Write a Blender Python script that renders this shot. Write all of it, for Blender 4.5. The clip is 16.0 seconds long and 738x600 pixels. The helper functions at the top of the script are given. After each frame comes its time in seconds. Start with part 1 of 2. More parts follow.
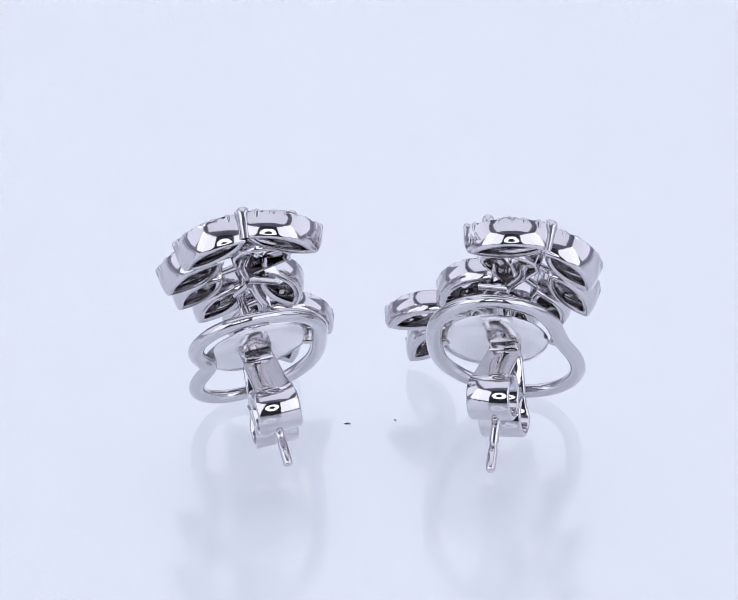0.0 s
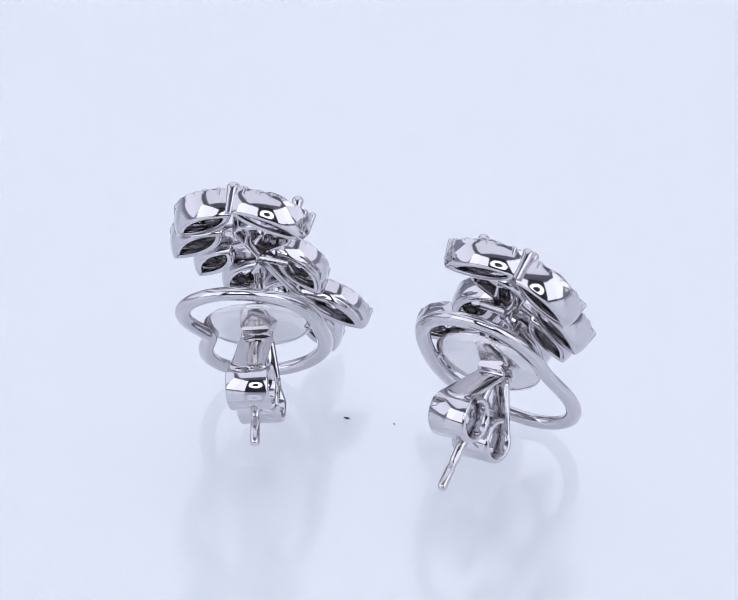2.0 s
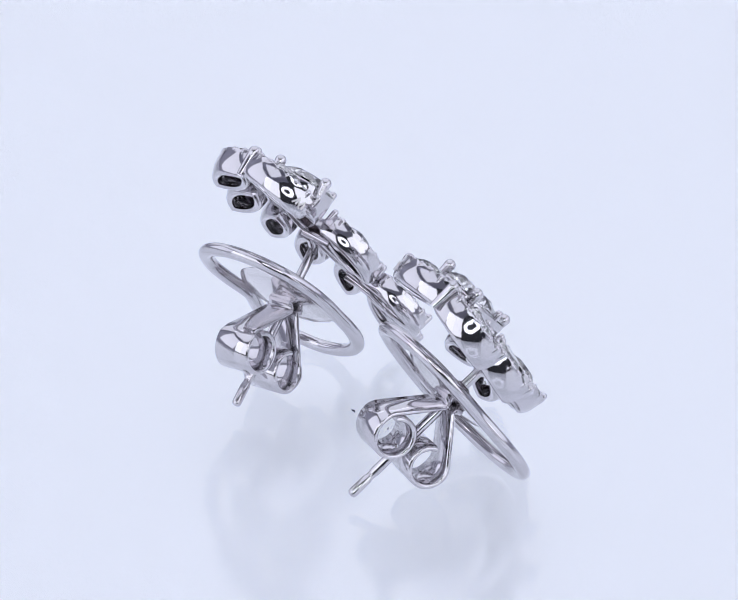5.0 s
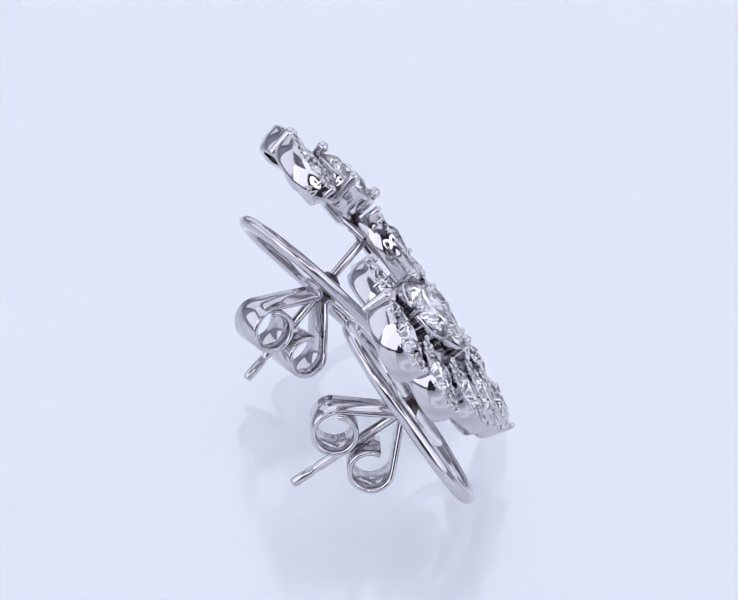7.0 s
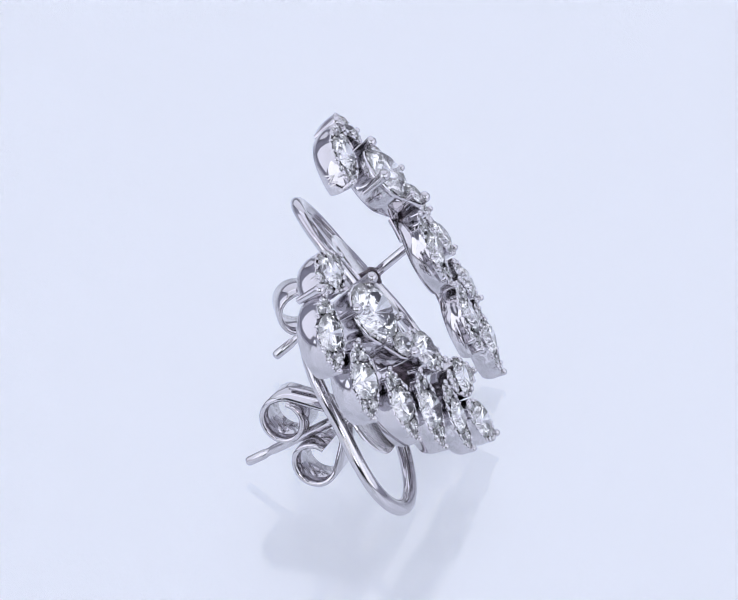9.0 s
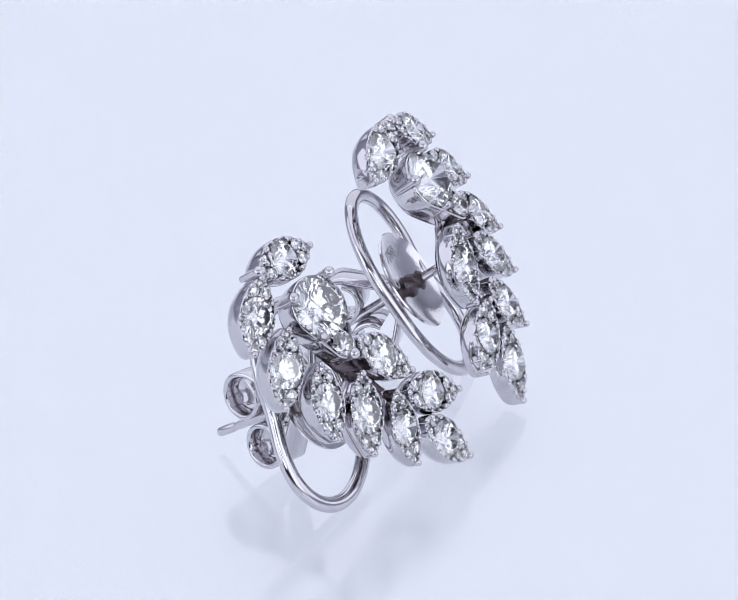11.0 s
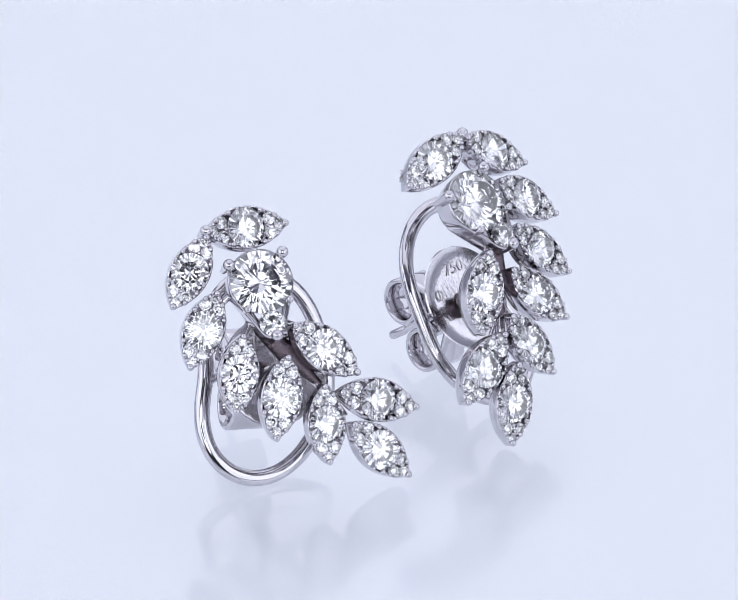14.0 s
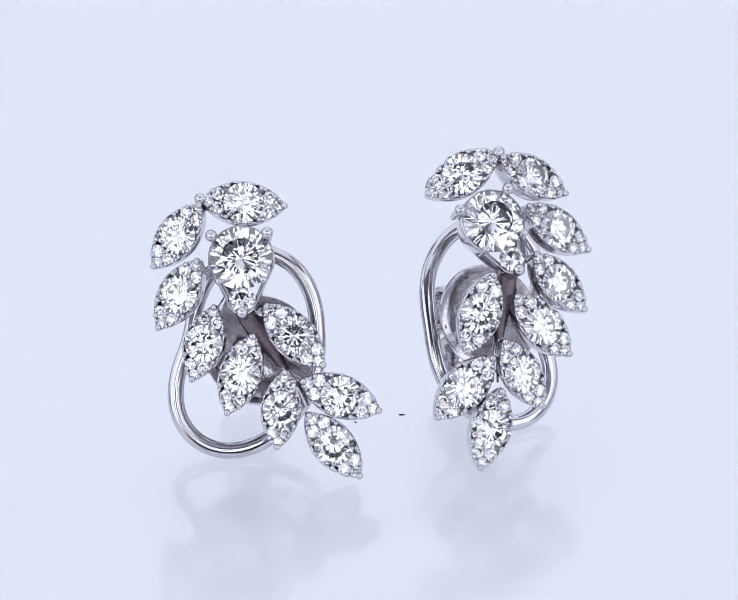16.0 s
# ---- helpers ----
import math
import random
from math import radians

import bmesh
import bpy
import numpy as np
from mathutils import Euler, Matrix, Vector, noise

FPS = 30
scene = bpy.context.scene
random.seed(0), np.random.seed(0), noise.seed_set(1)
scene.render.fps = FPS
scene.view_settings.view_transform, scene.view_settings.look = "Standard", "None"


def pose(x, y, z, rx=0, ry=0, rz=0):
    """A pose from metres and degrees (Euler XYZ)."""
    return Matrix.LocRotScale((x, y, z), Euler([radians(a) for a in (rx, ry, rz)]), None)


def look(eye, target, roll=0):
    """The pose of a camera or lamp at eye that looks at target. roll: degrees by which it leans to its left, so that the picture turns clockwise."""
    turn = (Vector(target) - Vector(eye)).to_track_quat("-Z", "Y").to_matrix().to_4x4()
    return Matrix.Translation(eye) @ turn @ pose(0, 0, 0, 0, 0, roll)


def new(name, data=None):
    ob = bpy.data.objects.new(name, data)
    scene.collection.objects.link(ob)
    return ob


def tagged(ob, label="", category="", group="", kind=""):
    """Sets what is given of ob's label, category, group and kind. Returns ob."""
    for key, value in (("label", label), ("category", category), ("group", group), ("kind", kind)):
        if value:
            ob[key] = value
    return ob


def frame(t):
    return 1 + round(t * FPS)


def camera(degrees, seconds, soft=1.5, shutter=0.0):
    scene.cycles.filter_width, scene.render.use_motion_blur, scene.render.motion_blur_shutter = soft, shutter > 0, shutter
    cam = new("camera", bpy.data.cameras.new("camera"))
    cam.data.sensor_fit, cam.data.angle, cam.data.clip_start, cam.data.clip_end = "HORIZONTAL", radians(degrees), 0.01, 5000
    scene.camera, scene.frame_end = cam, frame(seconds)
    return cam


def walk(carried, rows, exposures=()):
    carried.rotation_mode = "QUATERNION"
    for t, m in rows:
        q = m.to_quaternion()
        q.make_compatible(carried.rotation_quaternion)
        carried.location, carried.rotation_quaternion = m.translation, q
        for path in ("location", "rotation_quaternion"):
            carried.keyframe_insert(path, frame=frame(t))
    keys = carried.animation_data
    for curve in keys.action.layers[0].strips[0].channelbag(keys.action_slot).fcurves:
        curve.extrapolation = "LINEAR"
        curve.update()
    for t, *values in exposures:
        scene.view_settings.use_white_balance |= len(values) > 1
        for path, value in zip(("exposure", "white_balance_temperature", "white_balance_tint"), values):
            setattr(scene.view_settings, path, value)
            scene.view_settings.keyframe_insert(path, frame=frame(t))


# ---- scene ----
import functools

MM = 0.001

# ---- camera: stands still before the turntable ----
cam = camera(9.693, 16.0, 0.8)
EYE, AIM = Vector((0.0, -0.30254, 0.18692)), Vector((-0.00059, 0.00487, 0.00812))
walk(cam, [(0.0, look(EYE, AIM, 0.395)), (16.0, look(EYE, AIM, 0.395))], exposures=[(0.0, 0.0), (16.0, 0.0)])

# ---- world and lights: a white photo tent with soft panels ----
world = bpy.data.worlds.new("tent_air")
scene.world = world
world.use_nodes = True
world.node_tree.nodes["Background"].inputs[0].default_value = (0.80, 0.85, 1.0, 1)
world.node_tree.nodes["Background"].inputs[1].default_value = 0.22


def panel_light(name, at, target, sx, sy, power, colour=(0.875, 0.905, 1.0)):
    lamp = bpy.data.lights.new(name, "AREA")
    lamp.shape, lamp.size, lamp.size_y, lamp.energy, lamp.color = "RECTANGLE", sx, sy, power, colour
    ob = new(name, lamp)
    ob.matrix_world = look(at, target)
    return ob


panel_light("softbox_above", (0.0, 0.12, 0.62), (0, 0.04, 0), 0.92, 0.86, 2.3)
panel_light("softbox_side", (-0.60, 0.06, 0.30), (0, 0, 0.03), 0.62, 0.48, 0.92)
panel_light("softbox_side", (0.60, 0.06, 0.30), (0, 0, 0.03), 0.62, 0.48, 0.92)
panel_light("softbox_front", (-0.38, -0.43, 0.27), (0, 0, 0.03), 0.56, 0.52, 1.45)
panel_light("softbox_front", (0.38, -0.43, 0.27), (0, 0, 0.03), 0.56, 0.52, 1.45)
# unseen lamp added in place of a bright white backdrop, for the plate to mirror
panel_light("backdrop_fill_rear", (0.0, 0.95, 0.50), (0, 0, 0.05), 1.50, 0.85, 3.5)


# ---- materials ----
def material(name):
    m = bpy.data.materials.new(name)
    m.use_nodes = True
    nt = m.node_tree
    return m, nt, nt.nodes["Principled BSDF"]


def add(nt, kind, **values):
    n = nt.nodes.new(kind)
    for key, value in values.items():
        n.inputs[key].default_value = value
    return n


def white_gold(name="white_gold", tint=(0.605, 0.588, 0.62), rough=0.055, grain=900.0, bump=0.05):
    m, nt, b = material(name)
    tc = nt.nodes.new("ShaderNodeTexCoord")
    n1 = add(nt, "ShaderNodeTexNoise", Scale=grain, Detail=3.0)
    n2 = add(nt, "ShaderNodeTexNoise", Scale=grain * 6, Detail=2.0)
    for n in (n1, n2):
        nt.links.new(tc.outputs["Object"], n.inputs["Vector"])
    ramp = nt.nodes.new("ShaderNodeMapRange")
    ramp.inputs["To Min"].default_value, ramp.inputs["To Max"].default_value = rough * 0.6, rough * 1.7
    nt.links.new(n1.outputs["Fac"], ramp.inputs["Value"])
    nt.links.new(ramp.outputs["Result"], b.inputs["Roughness"])
    bp = add(nt, "ShaderNodeBump", Strength=bump, Distance=0.00005)
    nt.links.new(n2.outputs["Fac"], bp.inputs["Height"])
    nt.links.new(bp.outputs["Normal"], b.inputs["Normal"])
    b.inputs["Base Color"].default_value = (*tint, 1)
    b.inputs["Metallic"].default_value = 1.0
    return m


def diamond_glass():
    m, nt, b = material("diamond_glass")
    b.inputs["Base Color"].default_value = (0.985, 0.98, 1.0, 1)
    b.inputs["Roughness"].default_value = 0.022
    b.inputs["IOR"].default_value = 2.42
    b.inputs["Transmission Weight"].default_value = 1.0
    return m


def clear_plate():
    """Clear polished plate: a faint mirror on its upper face, the white board shows through."""
    m, nt, b = material("clear_polished_plate")
    out = nt.nodes["Material Output"]
    fres = add(nt, "ShaderNodeFresnel", IOR=2.35)
    gloss = nt.nodes.new("ShaderNodeBsdfGlossy")
    tc = nt.nodes.new("ShaderNodeTexCoord")
    n2 = add(nt, "ShaderNodeTexNoise", Scale=70.0, Detail=5.0)
    nt.links.new(tc.outputs["Object"], n2.inputs["Vector"])
    mr = nt.nodes.new("ShaderNodeMapRange")
    mr.inputs["To Min"].default_value, mr.inputs["To Max"].default_value = 0.09, 0.16
    nt.links.new(n2.outputs["Fac"], mr.inputs["Value"])
    nt.links.new(mr.outputs["Result"], gloss.inputs["Roughness"])
    clear = nt.nodes.new("ShaderNodeBsdfTransparent")
    mix = nt.nodes.new("ShaderNodeMixShader")
    nt.links.new(fres.outputs[0], mix.inputs[0])
    nt.links.new(clear.outputs[0], mix.inputs[1])
    nt.links.new(gloss.outputs[0], mix.inputs[2])
    nt.links.new(mix.outputs[0], out.inputs["Surface"])
    return m


def bonded_face():
    m, nt, b = material("bonded_underside")
    clear = nt.nodes.new("ShaderNodeBsdfTransparent")
    nt.links.new(clear.outputs[0], nt.nodes["Material Output"].inputs["Surface"])
    return m


def plain(name, colour, rough=0.6, vary=0.12, scale=40.0):
    m, nt, b = material(name)
    tc = nt.nodes.new("ShaderNodeTexCoord")
    n = add(nt, "ShaderNodeTexNoise", Scale=scale, Detail=4.0)
    nt.links.new(tc.outputs["Object"], n.inputs["Vector"])
    mix = nt.nodes.new("ShaderNodeMix")
    mix.data_type = "RGBA"
    mix.inputs[6].default_value = (*[c * (1 - vary) for c in colour], 1)
    mix.inputs[7].default_value = (*[min(1, c * (1 + vary)) for c in colour], 1)
    nt.links.new(n.outputs["Fac"], mix.inputs[0])
    nt.links.new(mix.outputs[2], b.inputs["Base Color"])
    b.inputs["Roughness"].default_value = rough
    return m


GOLD = white_gold()
GOLD_SATIN = white_gold("white_gold_satin", (0.66, 0.64, 0.66), 0.30, 700.0, 0.10)
# same gold, with the shade of the pits between stones put into its tint
GOLD_SEAT_SHADE = white_gold("gold_seat_pit_shade", (0.34, 0.30, 0.38), 0.32, 1500.0, 0.15)
GOLD_SCUFFED = white_gold("scuffed_white_gold", (0.78, 0.76, 0.78), 0.12, 500.0, 0.22)
# solder brown, taken darker to carry the shade of the recess behind the leaves
GOLD_SOLDER_SHADE = white_gold("dull_solder_recess_shade", (0.13, 0.105, 0.12), 0.16, 1500.0, 0.7)
DIAMOND = diamond_glass()
PLATE_TOP, PLATE_UNDER = clear_plate(), bonded_face()
BOARD = plain("white_board_added_glow", (0.70, 0.715, 0.775), 0.8, 0.02, 7.0)
# emission added with no lamp below, to brighten the board and weaken shadows on it
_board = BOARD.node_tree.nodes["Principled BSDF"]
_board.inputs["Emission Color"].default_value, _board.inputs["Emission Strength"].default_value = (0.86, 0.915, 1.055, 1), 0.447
FLOOR_WHITE = plain("white_table_cloth", (0.60, 0.60, 0.68), 0.8, 0.04)
TENT = plain("white_tent_cloth", (0.54, 0.54, 0.60), 0.9, 0.04)
GREY_CLOTH = plain("dark_grey_cloth", (0.10, 0.10, 0.12), 0.9, 0.12)
BLACK = plain("black_backdrop_cloth", (0.02, 0.02, 0.024), 0.9, 0.2)
GLOW, _nt, _b = material("ring_lamp_tube")
_b.inputs["Emission Color"].default_value, _b.inputs["Emission Strength"].default_value = (0.88, 0.92, 1.0, 1), 1.9
DUST = plain("dark_lint", (0.05, 0.05, 0.09), 0.9, 0.3, 3000.0)


# ---- mesh helpers ----
def link_mesh(name, mesh, parent=None, m=None, label=""):
    ob = new(name, mesh)
    ob.parent = parent
    if m is not None:
        ob.matrix_basis = m
    if label:
        tagged(ob, label=label)
    return ob


def finish(bm, name, mat, smooth=40.0):
    bmesh.ops.recalc_face_normals(bm, faces=bm.faces)
    me = bpy.data.meshes.new(name)
    for f in bm.faces:
        f.smooth = smooth > 0
    if smooth > 0:
        lim = radians(smooth)
        for e in bm.edges:
            if len(e.link_faces) == 2 and e.calc_face_angle(0) > lim:
                e.smooth = False
    bm.to_mesh(me)
    bm.free()
    me.materials.append(mat)
    return me


def rings_to_faces(bm, rings, closed=True, wrap=False):
    n = len(rings[0])
    pairs = list(zip(rings[:-1], rings[1:])) + ([(rings[-1], rings[0])] if wrap else [])
    for a, b in pairs:
        for i in range(n if closed else n - 1):
            j = (i + 1) % n
            bm.faces.new((a[i], a[j], b[j], b[i]))


def ring(bm, pts):
    return [bm.verts.new(Vector(q) * MM) for q in pts]


def lathe(bm, profile, n=32, at=(0, 0, 0)):
    """A turned body about z; profile rows are (radius, z) in millimetres."""
    rings = []
    for r, z in profile:
        rings.append(ring(bm, [(at[0] + r * math.cos(2 * math.pi * i / n), at[1] + r * math.sin(2 * math.pi * i / n), at[2] + z) for i in range(n)]))
    rings_to_faces(bm, rings)
    for rg in (rings[0], rings[-1]):
        bm.faces.new(rg)


def tube(bm, pts, radius, n=12, closed=False):
    """A round rod along points in millimetres; radius may be a list."""
    pts = [Vector(q) for q in pts]
    k = len(pts)
    rad = radius if isinstance(radius, (list, tuple)) else [radius] * k
    rings, side = [], None
    for i, q in enumerate(pts):
        d = (pts[(i + 1) % k] - pts[i - 1]) if closed else (pts[min(i + 1, k - 1)] - pts[max(i - 1, 0)])
        d.normalize()
        if side is None:
            side = d.orthogonal().normalized()
        side = (side - d * side.dot(d)).normalized()
        up = d.cross(side)
        rings.append(ring(bm, [q + (side * math.cos(2 * math.pi * j / n) + up * math.sin(2 * math.pi * j / n)) * rad[i] for j in range(n)]))
    rings_to_faces(bm, rings, wrap=closed)
    if not closed:
        bm.faces.new(rings[0])
        bm.faces.new(rings[-1])


def smooth_path(pts, steps=6):
    """A Catmull-Rom line through points."""
    pts = [Vector(q) for q in pts]
    out = []
    for i in range(len(pts) - 1):
        a, b, c, d = pts[max(i - 1, 0)], pts[i], pts[i + 1], pts[min(i + 2, len(pts) - 1)]
        for k in range(steps):
            t = k / steps
            out.append(0.5 * ((2 * b) + (c - a) * t + (2 * a - 5 * b + 4 * c - d) * t * t + (3 * b - a - 3 * c + d) * t ** 3))
    return out + [pts[-1]]


def axes(origin, x_to, normal):
    """A frame in millimetres: x from origin towards x_to, z near normal."""
    o, x = Vector(origin), (Vector(x_to) - Vector(origin)).normalized()
    z = Vector(normal)
    z = (z - x * z.dot(x)).normalized()
    y = z.cross(x)
    m = Matrix((x, y, z)).transposed().to_4x4()
    m.translation = o * MM
    return m


# ---- the stones and the leaf settings ----
def diamond_mesh(r, name="diamond"):
    bm = bmesh.new()
    tau = 2 * math.pi

    def circle(n, rad, z, turn=0.0):
        for i in range(n):
            a = tau * (i + turn) / n
            bm.verts.new((rad * r * math.cos(a) * MM, rad * r * math.sin(a) * MM, z * r * MM))
    circle(10, 0.58, 0.30, 0.5)
    circle(10, 0.80, 0.19, 0.0)
    circle(20, 1.0, 0.03, 0.5)
    circle(20, 1.0, -0.03, 0.5)
    circle(10, 0.23, -0.70, 0.5)
    bm.verts.new((0, 0, -0.90 * r * MM))
    bmesh.ops.convex_hull(bm, input=bm.verts)
    bmesh.ops.dissolve_limit(bm, angle_limit=radians(0.5), verts=bm.verts, edges=bm.edges)
    return finish(bm, name, DIAMOND, smooth=0)


LEAF_A, LEAF_B = 3.40, 1.72
LEAF_STONES = [(0.0, 0.0, 1.58)] + [(sx * 1.98, sy * 0.56, 0.52) for sx in (1, -1) for sy in (1, -1)] + [(2.70, 0.0, 0.42), (-2.70, 0.0, 0.42)]


def marquise(a, b, z, n=88, wave=0.0):
    pts = []
    for i in range(n):
        f = 2 * math.pi * i / n
        pts.append((a * math.cos(f), b * math.copysign(abs(math.sin(f)) ** 1.75, math.sin(f)), z + wave * abs(math.sin(11 * f))))
    return pts


@functools.lru_cache(None)
def leaf_mesh(deep):
    bm = bmesh.new()
    profile = [(0.26, -0.50), (0.22, -0.12), (0.15, 0.01), (0.09, 0.03), (0.03, -0.03)]
    profile += [(0.05 * ((z + 0.9) / 0.8) ** 2 if z > -0.9 else 0.26 * ((z + 0.9) / 1.35) ** 2, z) for z in [-0.14 - 0.165 * k for k in range(14)]]
    profile += [(0.36, -2.38), (0.46, -2.44), (0.60, -2.42), (0.84, -2.30), (0.88, -2.05), (0.66, -1.3), (0.50, -0.78)]
    profile = [(d, z if z > -0.3 else -0.3 + (z + 0.3) * deep) for d, z in profile]
    rings = [ring(bm, marquise(LEAF_A - d * 1.3, LEAF_B - d, z, 88, 0.14 if z > -0.06 else 0.0)) for d, z in profile]
    rings_to_faces(bm, rings)
    edges = [bm.edges.get((rings[0][i], rings[0][(i + 1) % 88])) for i in range(88)]
    for x, y, r in LEAF_STONES:
        n = 20 if r > 0.5 else 10
        top = ring(bm, [(x + r * 0.74 * math.cos(2 * math.pi * i / n), y + r * 0.74 * math.sin(2 * math.pi * i / n), -0.50) for i in range(n)])
        low = ring(bm, [(x + r * 0.70 * math.cos(2 * math.pi * i / n), y + r * 0.70 * math.sin(2 * math.pi * i / n), -0.75) for i in range(n)])
        rings_to_faces(bm, [top, low])
        edges += [bm.edges.get((top[i], top[(i + 1) % n])) for i in range(n)]
    # pit floor between the stones takes the tint with shade painted in
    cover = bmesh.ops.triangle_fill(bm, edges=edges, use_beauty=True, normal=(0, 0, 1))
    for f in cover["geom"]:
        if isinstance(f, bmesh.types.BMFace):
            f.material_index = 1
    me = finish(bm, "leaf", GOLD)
    me.materials.append(GOLD_SEAT_SHADE)
    return me


def bead_mesh(r, stem=0.5):
    bm = bmesh.new()
    prof = [(r * 0.8, -stem), (r * 0.95, -r * 0.2)] + [(r * math.cos(a), r * math.sin(a)) for a in [radians(d) for d in (10, 35, 60, 80)]]
    lathe(bm, prof, 10)
    return finish(bm, "prong", GOLD, 60)


STONES = {r: diamond_mesh(r) for r in (1.58, 0.52, 0.42)}
PRONG_L, PRONG_M, PRONG_S = bead_mesh(0.30, 0.8), bead_mesh(0.24, 0.5), bead_mesh(0.17, 0.45)
LEAF_PRONGS = [(3.14, 0, PRONG_L), (-3.14, 0, PRONG_L), (1.72, 0, PRONG_S), (-1.72, 0, PRONG_S)] + \
    [(sx * x, sy * (LEAF_B * (1 - (x / LEAF_A) ** 2) ** 0.875 - inset), me) for sx in (1, -1) for sy in (1, -1)
     for x, inset, me in ((0.50, 0.18, PRONG_S), (1.30, 0.26, PRONG_M), (1.60, 0.20, PRONG_S), (2.42, 0.22, PRONG_M), (2.72, 0.24, PRONG_S))]


def leaf_part(parent, m, deep):
    leaf = link_mesh("leaf_setting", leaf_mesh(deep), parent, m)
    for x, y, r in LEAF_STONES:
        link_mesh("diamond", STONES[r], leaf, pose(x * MM, y * MM, 0.06 * MM, random.uniform(-7, 7), random.uniform(-7, 7), random.uniform(0, 45)), "clear round brilliant-cut diamond")
    for x, y, me in LEAF_PRONGS:
        link_mesh("prong", me, leaf, pose(x * MM, y * MM, (0.24 if me is PRONG_L else 0.07) * MM))
    return leaf


def hallmark_mesh():
    """A worn mark, past reading: short bars that stand a little off the wall."""
    bm = bmesh.new()
    for k in range(5):
        bar = Matrix.Translation(((k - 2) * 0.2 * MM, (0.12 * (k % 2) - 0.06) * MM, 0)) @ Matrix.Rotation(0.5 * (k % 3 - 1), 4, "Z") @ Matrix.Diagonal((0.10 * MM, (0.75 - 0.1 * abs(k - 2)) * MM, 0.16 * MM, 1))
        bmesh.ops.create_cube(bm, size=1, matrix=bar)
    return finish(bm, "hallmark", GOLD_SATIN, 0)


HALLMARK = hallmark_mesh()


# ---- the bud: a large stone and a small one in one drop-shaped basket ----
BIG_R, SMALL_R, SMALL_D = 2.58, 1.08, 3.46


def drop_outline(grow, z, n=48):
    r1, r2 = BIG_R + grow, SMALL_R + grow
    cut = math.acos((r1 - r2) / SMALL_D)
    pts = []
    for i in range(n):
        f = 2 * math.pi * i / n
        if i < n * 0.25 or i >= n * 0.75:
            g = (f if f < math.pi else f - 2 * math.pi) / (math.pi / 2) * cut
            pts.append((SMALL_D + r2 * math.cos(g), r2 * math.sin(g), z))
        else:
            g = cut + (f - math.pi / 2) / math.pi * (2 * math.pi - 2 * cut)
            pts.append((r1 * math.cos(g), r1 * math.sin(g), z))
    return pts


def basket_mesh():
    bm = bmesh.new()
    rows = [(-0.24, -0.16), (-0.16, -0.08), (-0.02, -0.06), (0.06, -0.12)] + [(0.08 - 0.26 * (k / 9) ** 2, -0.2 - 0.24 * k) for k in range(10)]
    rows += [(-0.28, -2.50), (-0.40, -2.54), (-0.52, -2.46), (-0.56, -2.2), (-0.42, -1.0)]
    rings = [ring(bm, drop_outline(g, z)) for g, z in rows]
    rings_to_faces(bm, rings, wrap=True)
    return finish(bm, "basket", GOLD)


def claw_mesh(h=2.1, r=0.47):
    bm = bmesh.new()
    prof = [(r * 0.6, -h), (r * 0.8, -h * 0.5), (r * 0.95, -0.1)] + [(r * math.cos(a) * 1.05, 0.1 + r * math.sin(a)) for a in [radians(d) for d in (0, 25, 50, 75)]]
    lathe(bm, prof, 14)
    return finish(bm, "claw", GOLD, 60)


BASKET, CLAW, CLAW_LOW = basket_mesh(), claw_mesh(), claw_mesh(1.9, 0.30)
BIG_STONE, SMALL_STONE = diamond_mesh(BIG_R), diamond_mesh(SMALL_R)


def bud_part(parent, m):
    bud = link_mesh("bud_basket", BASKET, parent, m)
    link_mesh("diamond", BIG_STONE, bud, pose(0, 0, 0), "large clear round brilliant-cut diamond")
    link_mesh("diamond", SMALL_STONE, bud, pose(SMALL_D * MM, 0, 0.05 * MM), "small clear round diamond")
    for a, rad, me in ((130, 2.84, CLAW), (-128, 2.90, CLAW), (42, 2.62, CLAW_LOW), (-42, 2.62, CLAW_LOW)):
        link_mesh("claw", me, bud, pose(rad * math.cos(radians(a)) * MM, rad * math.sin(radians(a)) * MM, 0.42 * MM))
    link_mesh("claw", CLAW, bud, pose((SMALL_D + 1.02) * MM, 0, 0.30 * MM))
    return bud


# ---- post and clutch ----
def post_mesh(length):
    bm = bmesh.new()
    prof = [(0.05, 0.0), (0.24, 0.03), (0.36, 0.14), (0.40, 0.32), (0.40, 1.9), (0.33, 2.05), (0.33, 2.5), (0.40, 2.65), (0.40, length)]
    lathe(bm, prof, 24)
    return finish(bm, "post", GOLD)


def dish_mesh():
    bm = bmesh.new()
    prof = [(0.5, -0.20), (2.2, -0.15), (3.6, 0.05), (4.27, 0.36), (4.42, 0.52), (4.34, 0.64), (4.14, 0.54), (3.5, 0.30), (2.2, 0.10), (0.5, 0.05)]
    lathe(bm, prof, 56)
    return finish(bm, "dish", GOLD_SCUFFED)


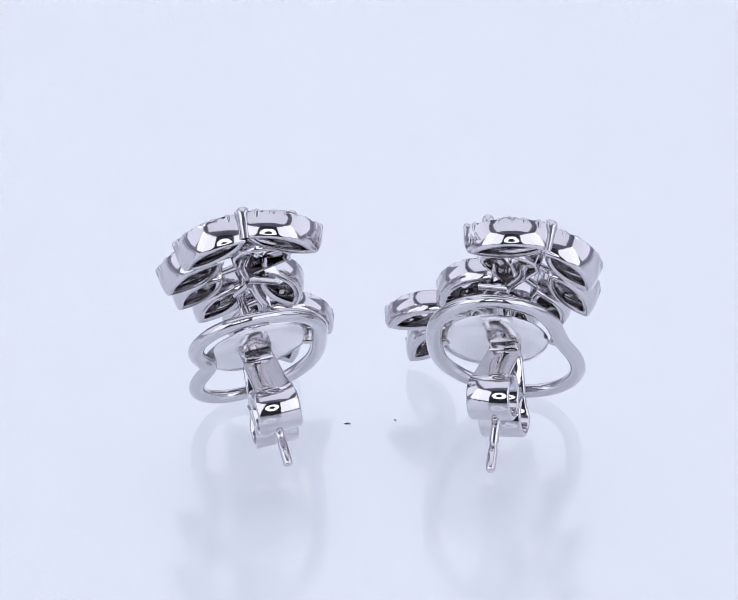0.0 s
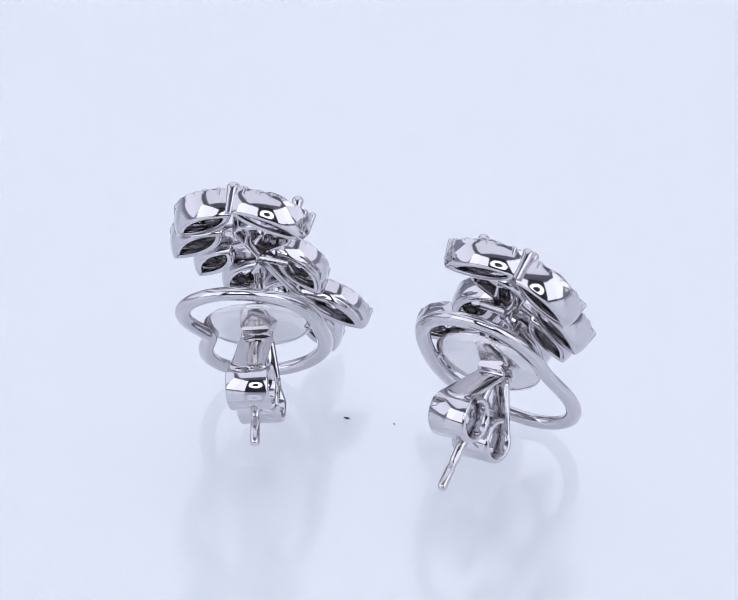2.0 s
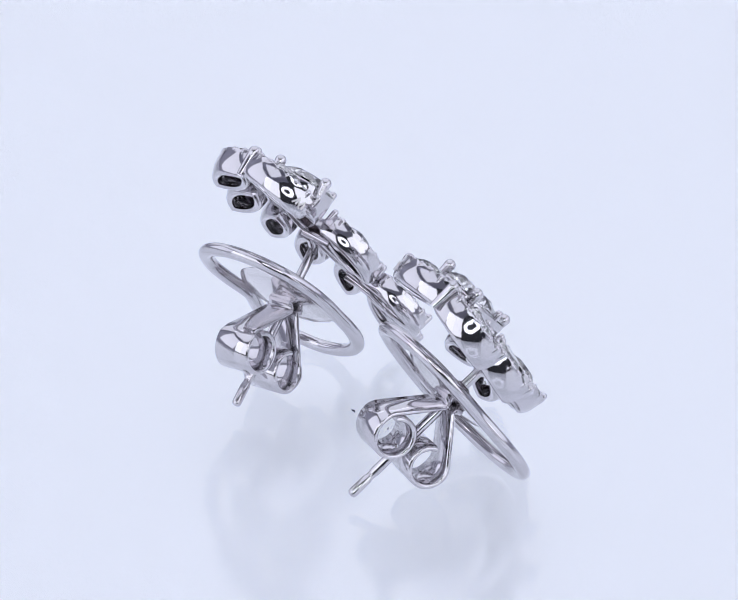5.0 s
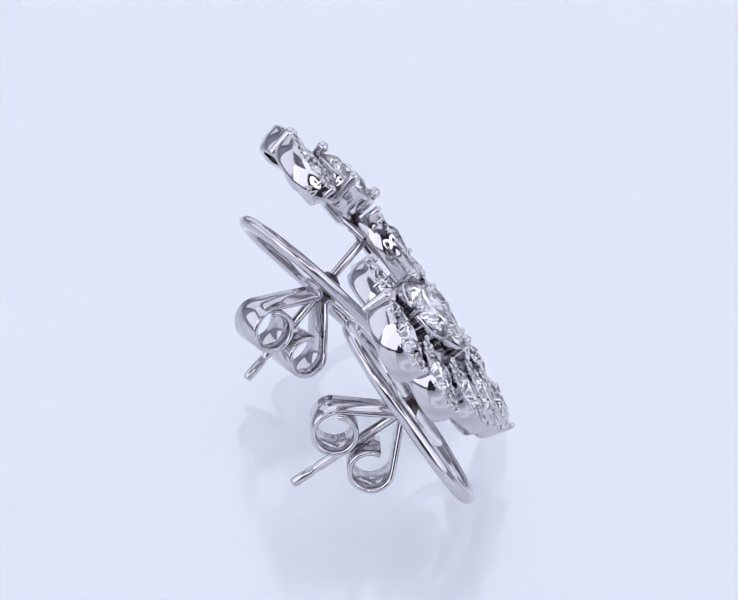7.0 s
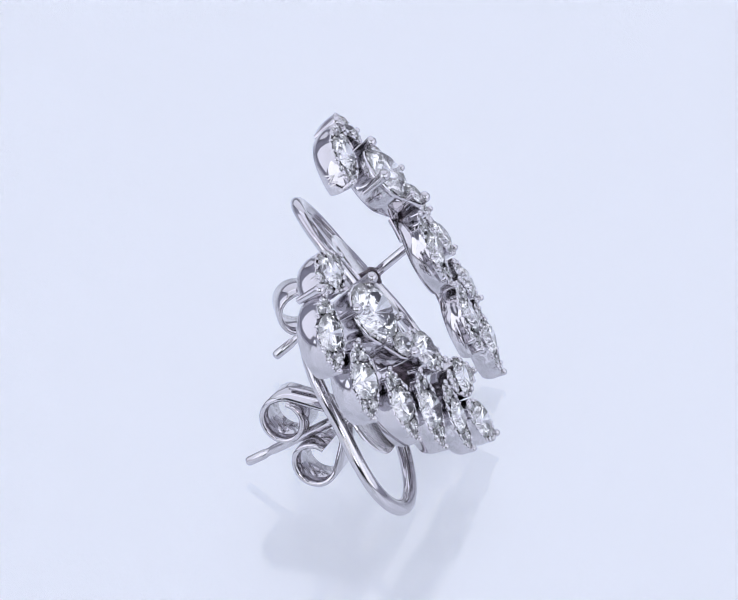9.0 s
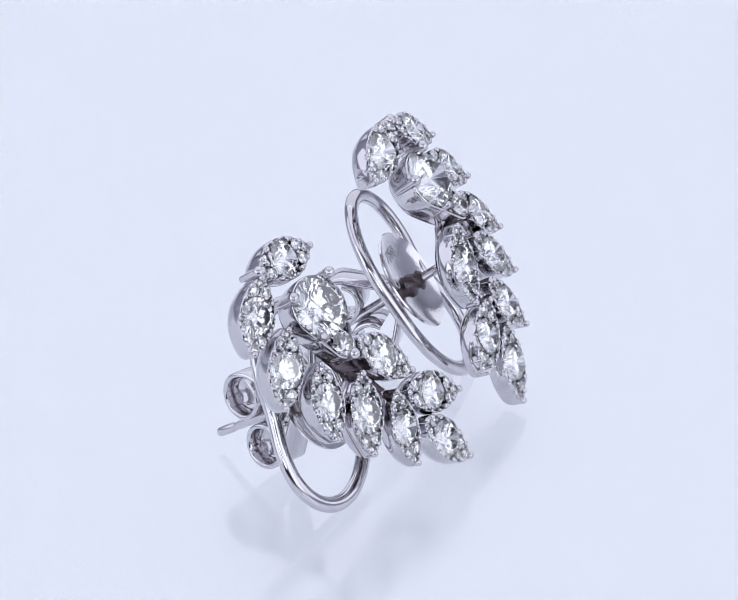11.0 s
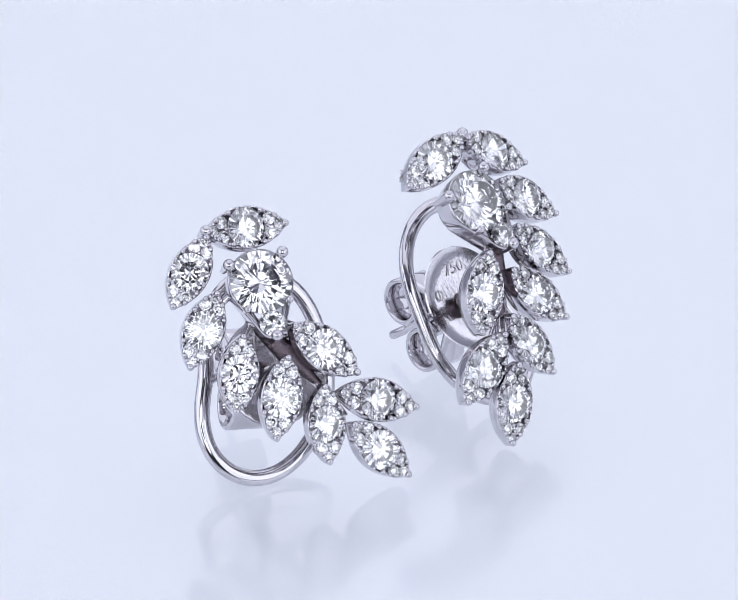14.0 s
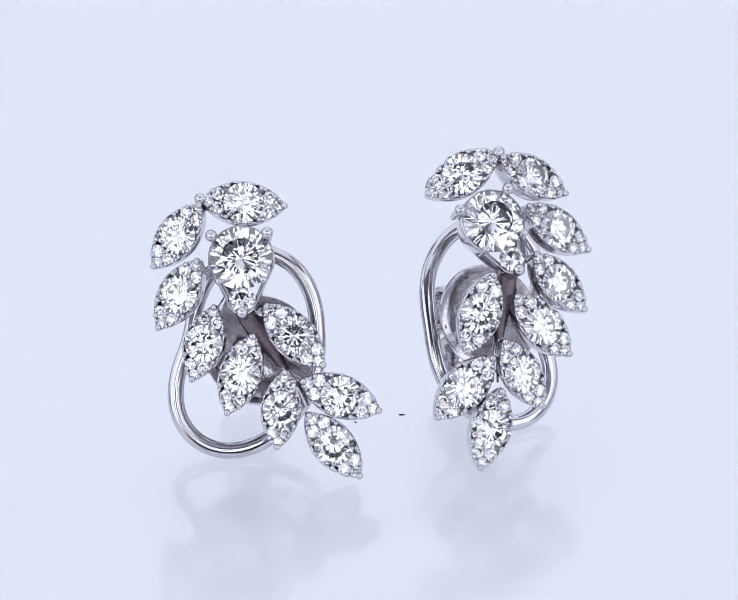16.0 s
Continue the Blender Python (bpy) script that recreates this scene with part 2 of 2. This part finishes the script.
def loop_mesh(coef, centre, webs):
    bm = bmesh.new()
    pts = []
    for i in range(96):
        f = 2 * math.pi * i / 96
        r = coef[0] + sum(coef[2 * k - 1] * math.cos((k + 1) * f) + coef[2 * k] * math.sin((k + 1) * f) for k in range(1, 4))
        r -= 0.18
        pts.append((centre[0] + r * math.cos(f), centre[1] + r * math.sin(f), 0))
    rings = []
    for i, q in enumerate(pts):
        d = (Vector(pts[(i + 1) % 96]) - Vector(pts[i - 1])).normalized()
        out = Vector((d.y, -d.x, 0))
        rings.append(ring(bm, [Vector(q) + out * 0.66 * math.cos(2 * math.pi * j / 18) + Vector((0, 0, 0.54 * math.sin(2 * math.pi * j / 18))) for j in range(18)]))
    rings_to_faces(bm, rings, wrap=True)
    for a, b in webs:
        tube(bm, [(*a, 0.25), ((a[0] + b[0]) / 2, (a[1] + b[1]) / 2, 0.18), (*b, 0)], [0.30, 0.34, 0.42], 10)
    return finish(bm, "wire_loop", GOLD, 80)


def band_mesh(v0, s0, R, width=3.5, thick=0.44, sweep=372):
    """One wing of the butterfly: a strip that leaves the dish and curls into a roll. Rows (v, s), rolled about x."""
    sg = 1 if v0 > 0 else -1
    c = Vector((abs(v0), s0))
    j = Vector((0.55, -1.0))
    d = j - c
    start = math.degrees(math.atan2(d.y, d.x)) - math.degrees(math.acos(R / d.length))
    line = [Vector((1.1, -0.28)), Vector((0.75, -0.34)), Vector((0.50, -0.55)), Vector((0.48, -0.85))]
    a = start
    while a > start - sweep:
        k = max(0, (start - a - 200) / 172)
        rr = R * (1 - 0.22 * k)
        line.append(c + Vector((math.cos(radians(a)), math.sin(radians(a)))) * rr)
        a -= 12
    bm = bmesh.new()
    rings, n = [], len(line)
    for i, q in enumerate(line):
        t = (line[min(i + 1, n - 1)] - line[max(i - 1, 0)]).normalized()
        nn = Vector((-t.y, t.x)) * thick / 2
        w = width / 2 * (0.62 + 0.38 * min(1, i / 7))
        e = thick * 0.3
        rows = [(-w + e, 1), (w - e, 1), (w, 0.4), (w, -0.4), (w - e, -1), (-w + e, -1), (-w, -0.4), (-w, 0.4)]
        rings.append(ring(bm, [(x, sg * (q.x + nn.x * h), q.y + nn.y * h) for x, h in rows]))
    rings_to_faces(bm, rings)
    bm.faces.new(rings[0])
    bm.faces.new(rings[-1])
    return finish(bm, "clutch_band", GOLD, 50)


BAND_UP, BAND_LOW, DISH = band_mesh(2.12, -5.35, 1.78), band_mesh(-2.20, -5.0, 1.72, sweep=300), dish_mesh()


def stamp_mesh(text, size):
    cu = bpy.data.curves.new("stamp", "FONT")
    cu.body, cu.size, cu.extrude, cu.align_x = text, size * MM, 0.02 * MM, "CENTER"
    ob = bpy.data.objects.new("stamp", cu)
    me = bpy.data.meshes.new_from_object(ob)
    me.materials.clear()
    me.materials.append(GOLD_SATIN)
    bpy.data.objects.remove(ob)
    return me


def stamp_ring_mesh():
    """The small round assay mark, worn past reading."""
    bm = bmesh.new()
    tube(bm, [(0.34 * math.cos(k * math.pi / 10), 0.42 * math.sin(k * math.pi / 10), 0) for k in range(20)], 0.06, 6, closed=True)
    return finish(bm, "stamp", GOLD_SATIN)


def collar_mesh():
    """Lumpy solder collar where the post leaves the dish."""
    bm = bmesh.new()
    rings = []
    for k, (rad, z) in enumerate([(0.9, 0.0), (0.95, 0.25), (0.72, 0.5), (0.66, 0.8), (0.82, 0.95), (0.80, 1.25), (0.55, 1.4), (0.42, 1.5)]):
        rings.append(ring(bm, [(rad * (1 + 0.16 * math.sin(3 * f + 1.7 * k)) * math.cos(f), rad * (1 + 0.16 * math.sin(3 * f + 1.7 * k)) * math.sin(f), z) for f in [2 * math.pi * i / 18 for i in range(18)]]))
    rings_to_faces(bm, rings)
    bm.faces.new(rings[0])
    bm.faces.new(rings[-1])
    return finish(bm, "collar", GOLD_SOLDER_SHADE)


COLLAR = collar_mesh()
TRUNK = [(0.2, 4.2, -0.7), (0.3, 3.0, -0.9), (-0.6, 0.2, -0.9), (-1.4, -2.4, -0.8), (-2.3, -4.8, -0.7), (-2.8, -7.2, -0.7)]
RODS = [((1.0, 5.6, -0.9), (3.2, 5.0, -1.2)), ((0.4, 3.2, -0.9), (2.6, 1.4, -0.8)), ((-0.5, 0.4, -1.2), (0.4, -1.8, -1.0)),
        ((-0.3, 1.2, -1.2), (-2.5, 0.2, -1.0)), ((0.2, 2.4, -0.8), (-0.5, 2.6, 0.4)), ((-2.2, -4.6, -1.2), (-4.0, -6.2, -1.2)), ((-0.2, 0.8, -0.6), (-0.2, -1.2, -1.2))]


BACKING = [((0.1, 2.6, -0.35), 0.5), ((-0.1, 1.6, -0.45), 1.0), ((-0.5, 0.2, -0.45), 1.25), ((-1.0, -1.2, -0.4), 1.1), ((-1.5, -2.6, -0.4), 0.75), ((-1.9, -3.8, -0.4), 0.5)]


def backing_part(parent, m, mx):
    """The added dull cast web that joins the leaf roots under the stones; its dark tint paints the recess's shade."""
    bm = bmesh.new()
    rings = []
    for k, (q, w) in enumerate(BACKING):
        rings.append(ring(bm, [(mx * (q[0] + 0.85 * w * (1 + 0.18 * math.sin(2.3 * k + 3 * f)) * math.cos(f)), q[1] + 0.35 * w * math.cos(f), q[2] + 0.32 * math.sin(f)) for f in [2 * math.pi * i / 16 for i in range(16)]]))
    rings_to_faces(bm, rings)
    bm.faces.new(rings[0])
    bm.faces.new(rings[-1])
    link_mesh("backing", finish(bm, "backing", GOLD_SOLDER_SHADE, 70), parent, m, "added web behind the leaves, tinted dark for the recess's shade")


def stem_parts(parent, m, mx):
    """The stem behind the leaves, and the rods that tie leaves and bud to it."""
    bm = bmesh.new()
    tube(bm, [(mx * x, y, z) for x, y, z in smooth_path(TRUNK)], 0.34, 12)
    link_mesh("stem", finish(bm, "stem", GOLD), parent, m)
    for a, b in RODS:
        bm = bmesh.new()
        tube(bm, [(mx * a[0], a[1], a[2]), (mx * (a[0] + b[0]) / 2, (a[1] + b[1]) / 2, (a[2] + b[2]) / 2), (mx * b[0], b[1], b[2])], [0.36, 0.30, 0.34], 10)
        link_mesh("rod", finish(bm, "rod", GOLD), parent, m)


# root, tip of each leaf in millimetres in the plane of the jewel, mirrored for its mate, and how deep its wall is
LEAVES = [((0.81, 10.91, -0.65), (-5.59, 8.48, -1.48), 0.78),
          ((0.74, 10.58, -0.65), (5.84, 6.71, -1.1), 0.95),
          ((2.09, 6.36, -0.25), (6.82, 1.91, -0.9), 0.90),
          ((1.92, 2.44, 0.05), (5.32, -2.79, 0.0), 0.88),
          ((-0.43, -0.56, 0.55), (3.42, -6.09, 0.09), 0.78),
          ((-1.98, -3.96, 0.55), (0.36, -9.74, -0.02), 0.66),
          ((-2.69, -7.73, 0.25), (-5.3, -13.77, -1.0), 0.64),
          ((-2.9, -5.11, 0.25), (-8.3, -9.23, -0.64), 0.64),
          ((-1.78, 1.46, 0.65), (-4.99, -4.55, 0.0), 0.70)]
TURN = [171.13, 160.75, 150.32, 139.82, 129.16, 118.31, 107.47, 96.85, 86.37, 75.69, 64.57, 53.35, 42.5, 32.04, 21.54, 10.83, 0.0]


def earring(mirror, rot, origin, post_tip, post_dir, dish_s, dish_off, dish_normal, loop_coef, loop_centre, webs, roll, label):
    """mirror is -1 for the mate. rot, origin: the pose of the jewel's plane on the turntable."""
    base = Vector((origin[0], origin[1], 0)) * MM
    top = new("earring")
    tagged(top, label, "earring", "pair of earrings")
    top.matrix_basis = Matrix.Translation(base)
    plane = Matrix.Translation(Vector(origin) * MM - base) @ Matrix(rot).to_4x4()

    def mir(q):
        return Vector((mirror * q[0], q[1], q[2]))
    for k, (root, tip, deep) in enumerate(LEAVES):
        mid = (Vector(root) + Vector(tip)) / 2
        nrm = Vector((0.03 * mid.x, 0.015 * mid.y, 1))
        leaf = leaf_part(top, plane @ axes(mir(mid), mir(tip), mir(nrm)) @ pose(0, 0, 0.44 * MM) @ Matrix.Scale(max(0.95, min(1.05, (Vector(tip) - Vector(root)).length / 6.65)), 4), deep)
        if k == 0:
            link_mesh("hallmark", HALLMARK, leaf, pose(2.50 * MM, -mirror * 0.875 * MM, -1.0 * MM, 90, 0, -mirror * -37), "worn rough hallmark")
    bud_part(top, plane @ axes(mir((-1.12, 5.55, 1.0)), mir((-0.30, 2.26, 1.55)), mir((-0.02, 0.22, 1))))
    link_mesh("claw", CLAW, top, plane @ axes(mir((0.75, 10.98, -0.30)), mir((1.75, 10.98, -0.30)), mir((0.0, 0.12, 1))))
    stem_parts(top, plane, mirror)
    backing_part(top, plane, mirror)
    tip, d = mir(post_tip), mir(post_dir).normalized()
    link_mesh("post", post_mesh((-0.6 - tip.z) / d.z), top, plane @ axes(tip, tip + Vector((1, 0, -d.x / d.z)), d))
    dn = mir(dish_normal).normalized()
    at = tip + d * dish_s
    cm = plane @ axes(at, at + Vector((1, 0, -dn.x / dn.z)), dn)
    dish = link_mesh("dish", DISH, top, cm @ pose(dish_off[0] * MM, dish_off[1] * MM, 0))
    link_mesh("stamp", stamp_mesh("750", 1.5), dish, pose(0.4 * MM, 2.2 * MM, 0.26 * MM))
    link_mesh("stamp", stamp_ring_mesh(), dish, pose(-2.4 * MM, 1.0 * MM, 0.27 * MM))
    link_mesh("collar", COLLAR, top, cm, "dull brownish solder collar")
    link_mesh("wire_loop", loop_mesh(loop_coef, loop_centre, webs), top, cm)
    pm = plane @ axes(at, at + Vector((1, 0, -d.x / d.z)), d) @ pose(0, 0, 0, 0, 0, roll)
    link_mesh("clutch_band", BAND_UP, top, pm)
    link_mesh("clutch_band", BAND_LOW, top, pm)
    return top


# ---- the setting ----
def slab(name, sx, sy, z0, z1, mat, at=(0, 0), label=""):
    bm = bmesh.new()
    bmesh.ops.create_cube(bm, size=1, matrix=Matrix.Translation((at[0], at[1], (z0 + z1) / 2)) @ Matrix.Diagonal((sx, sy, z1 - z0, 1)))
    bmesh.ops.bevel(bm, geom=bm.edges[:], offset=min(0.004, (z1 - z0) / 4), segments=2, affect="EDGES")
    ob = link_mesh(name, finish(bm, name, mat))
    return tagged(ob, label=label, kind="structure")


def turntable():
    """A white disc with a clear polished plate on top of it."""
    top = new("turntable")
    tagged(top, "bluish-white turntable with added glow under a clear polished plate", "turntable")
    bm = bmesh.new()
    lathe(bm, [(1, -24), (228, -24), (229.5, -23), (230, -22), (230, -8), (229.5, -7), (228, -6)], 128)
    link_mesh("board", finish(bm, "board", BOARD), top, label="bluish-white board with added glow")
    bm = bmesh.new()
    lathe(bm, [(1, -4), (229.5, -4), (230, -3.5), (230, -0.9), (229.5, -0.46)], 128)
    me = finish(bm, "plate", PLATE_TOP)
    me.materials.append(PLATE_UNDER)
    for f in me.polygons:
        if f.normal.z < -0.5:
            f.material_index = 1
    link_mesh("plate", me, top, label="clear polished plate")
    for k in range(6):
        bm = bmesh.new()
        lathe(bm, [(3, -6), (3, -4)], 16, (220 * math.cos(k * math.pi / 3), 220 * math.sin(k * math.pi / 3), 0))
        link_mesh("spacer", finish(bm, "spacer", GOLD_SATIN), top)
    return top


def lint(pts, r, at, label):
    bm = bmesh.new()
    tube(bm, pts, r, 6)
    ob = link_mesh("lint", finish(bm, "lint", DUST))
    ob.matrix_basis = Matrix.Translation(Vector(at) * MM)
    return tagged(ob, label, "lint", "specks of lint")


PLATE = turntable()
slab("floor", 1.7, 2.1, -0.06, -0.024, FLOOR_WHITE, (0, 0.20), "white cloth on the studio table")
for k, (wx, wy, px, py) in enumerate(((1.7, 0.02, 0, 1.20), (1.7, 0.02, 0, -0.80), (0.02, 1.98, 0.84, 0.20), (0.02, 1.98, -0.84, 0.20))):
    slab(("wall_back", "wall_rear", "wall_right", "wall_left")[k], wx, wy, -0.024, 0.95, GREY_CLOTH if k == 1 else TENT, (px, py))
slab("ceiling", 1.7, 2.1, 0.95, 0.97, TENT, (0, 0.20))
slab("wall_front", 0.31, 0.02, -0.024, 0.48, BLACK, (0, -0.373))


def ring_lamp():
    """The ring lamp round the lens, fixed to the black front cloth; the metal mirrors it."""
    bm = bmesh.new()
    tube(bm, [(78 * math.cos(2 * math.pi * i / 64), 0, 78 * math.sin(2 * math.pi * i / 64)) for i in range(64)], 27, 18, closed=True)
    ob = link_mesh("ring_lamp", finish(bm, "ring_lamp", GLOW), None, pose(0, -0.334, 0.20))
    tagged(ob, "glowing white ring lamp on a black cloth", "ring lamp")


ring_lamp()
RING_A = earring(-1, ((0.95841, -0.28511, -0.01301), (0.13558, 0.49491, -0.8583), (0.25115, 0.82084, 0.51298)), (-10.231, -4.63, 10.90),
                 (1.16, -2.15, -15.99), (-0.04, 0.07, 1.0), 11.1, (0.9, -0.4), (-0.11, 0.0, 0.99),
                 (6.80, -0.68, 1.29, -0.07, -0.33, -0.09, -0.03), (0.10, -0.46), (((-3.3, 1.4), (-4.7, 1.2)), ((4.6, -1.0), (5.6, -2.2))), -25,
                 "polished white gold leaf spray earring set with diamonds, splayed tail")
RING_B = earring(1, ((0.94423, -0.181, 0.27507), (0.32928, 0.51903, -0.78879), (0.0, 0.83537, 0.54968)), (11.096, -0.147, 12.26),
                 (-2.03, -3.14, -15.89), (0.14, 0.09, 0.99), 9.75, (-0.1, 0.4), (0.15, 0.08, 0.99),
                 (6.80, -1.83, 0.35, -0.5, 0.17, -0.16, 0.05), (-0.08, 0.07), (((4.0, -0.2), (4.6, -0.4)), ((-4.0, 0.2), (-5.2, 0.1))), -4,
                 "mirror-image white gold leaf spray earring with diamonds, upright tail")
LINT_A = lint([(-0.25, 0.02, 0.05), (-0.05, -0.03, 0.06), (0.12, 0.03, 0.05), (0.3, 0.0, 0.04)], [0.03, 0.09, 0.07, 0.03], (2.14, 0.89, -0.46), "tiny dark speck of lint on the turntable")
LINT_B = lint([(-0.1, 0.12, 0.04), (0.0, 0.0, 0.05), (0.12, -0.1, 0.04)], [0.03, 0.06, 0.03], (-1.61, -0.32, -0.46), "tiny grey speck of dust on the turntable")


# ---- what moves: the turntable carries everything on it ----
def motions():
    for ob in (PLATE, RING_A, RING_B, LINT_A, LINT_B):
        home = ob.matrix_basis.copy()
        walk(ob, [(float(t), pose(0, 0, 0, 0, 0, a) @ home) for t, a in enumerate(TURN)])


motions()
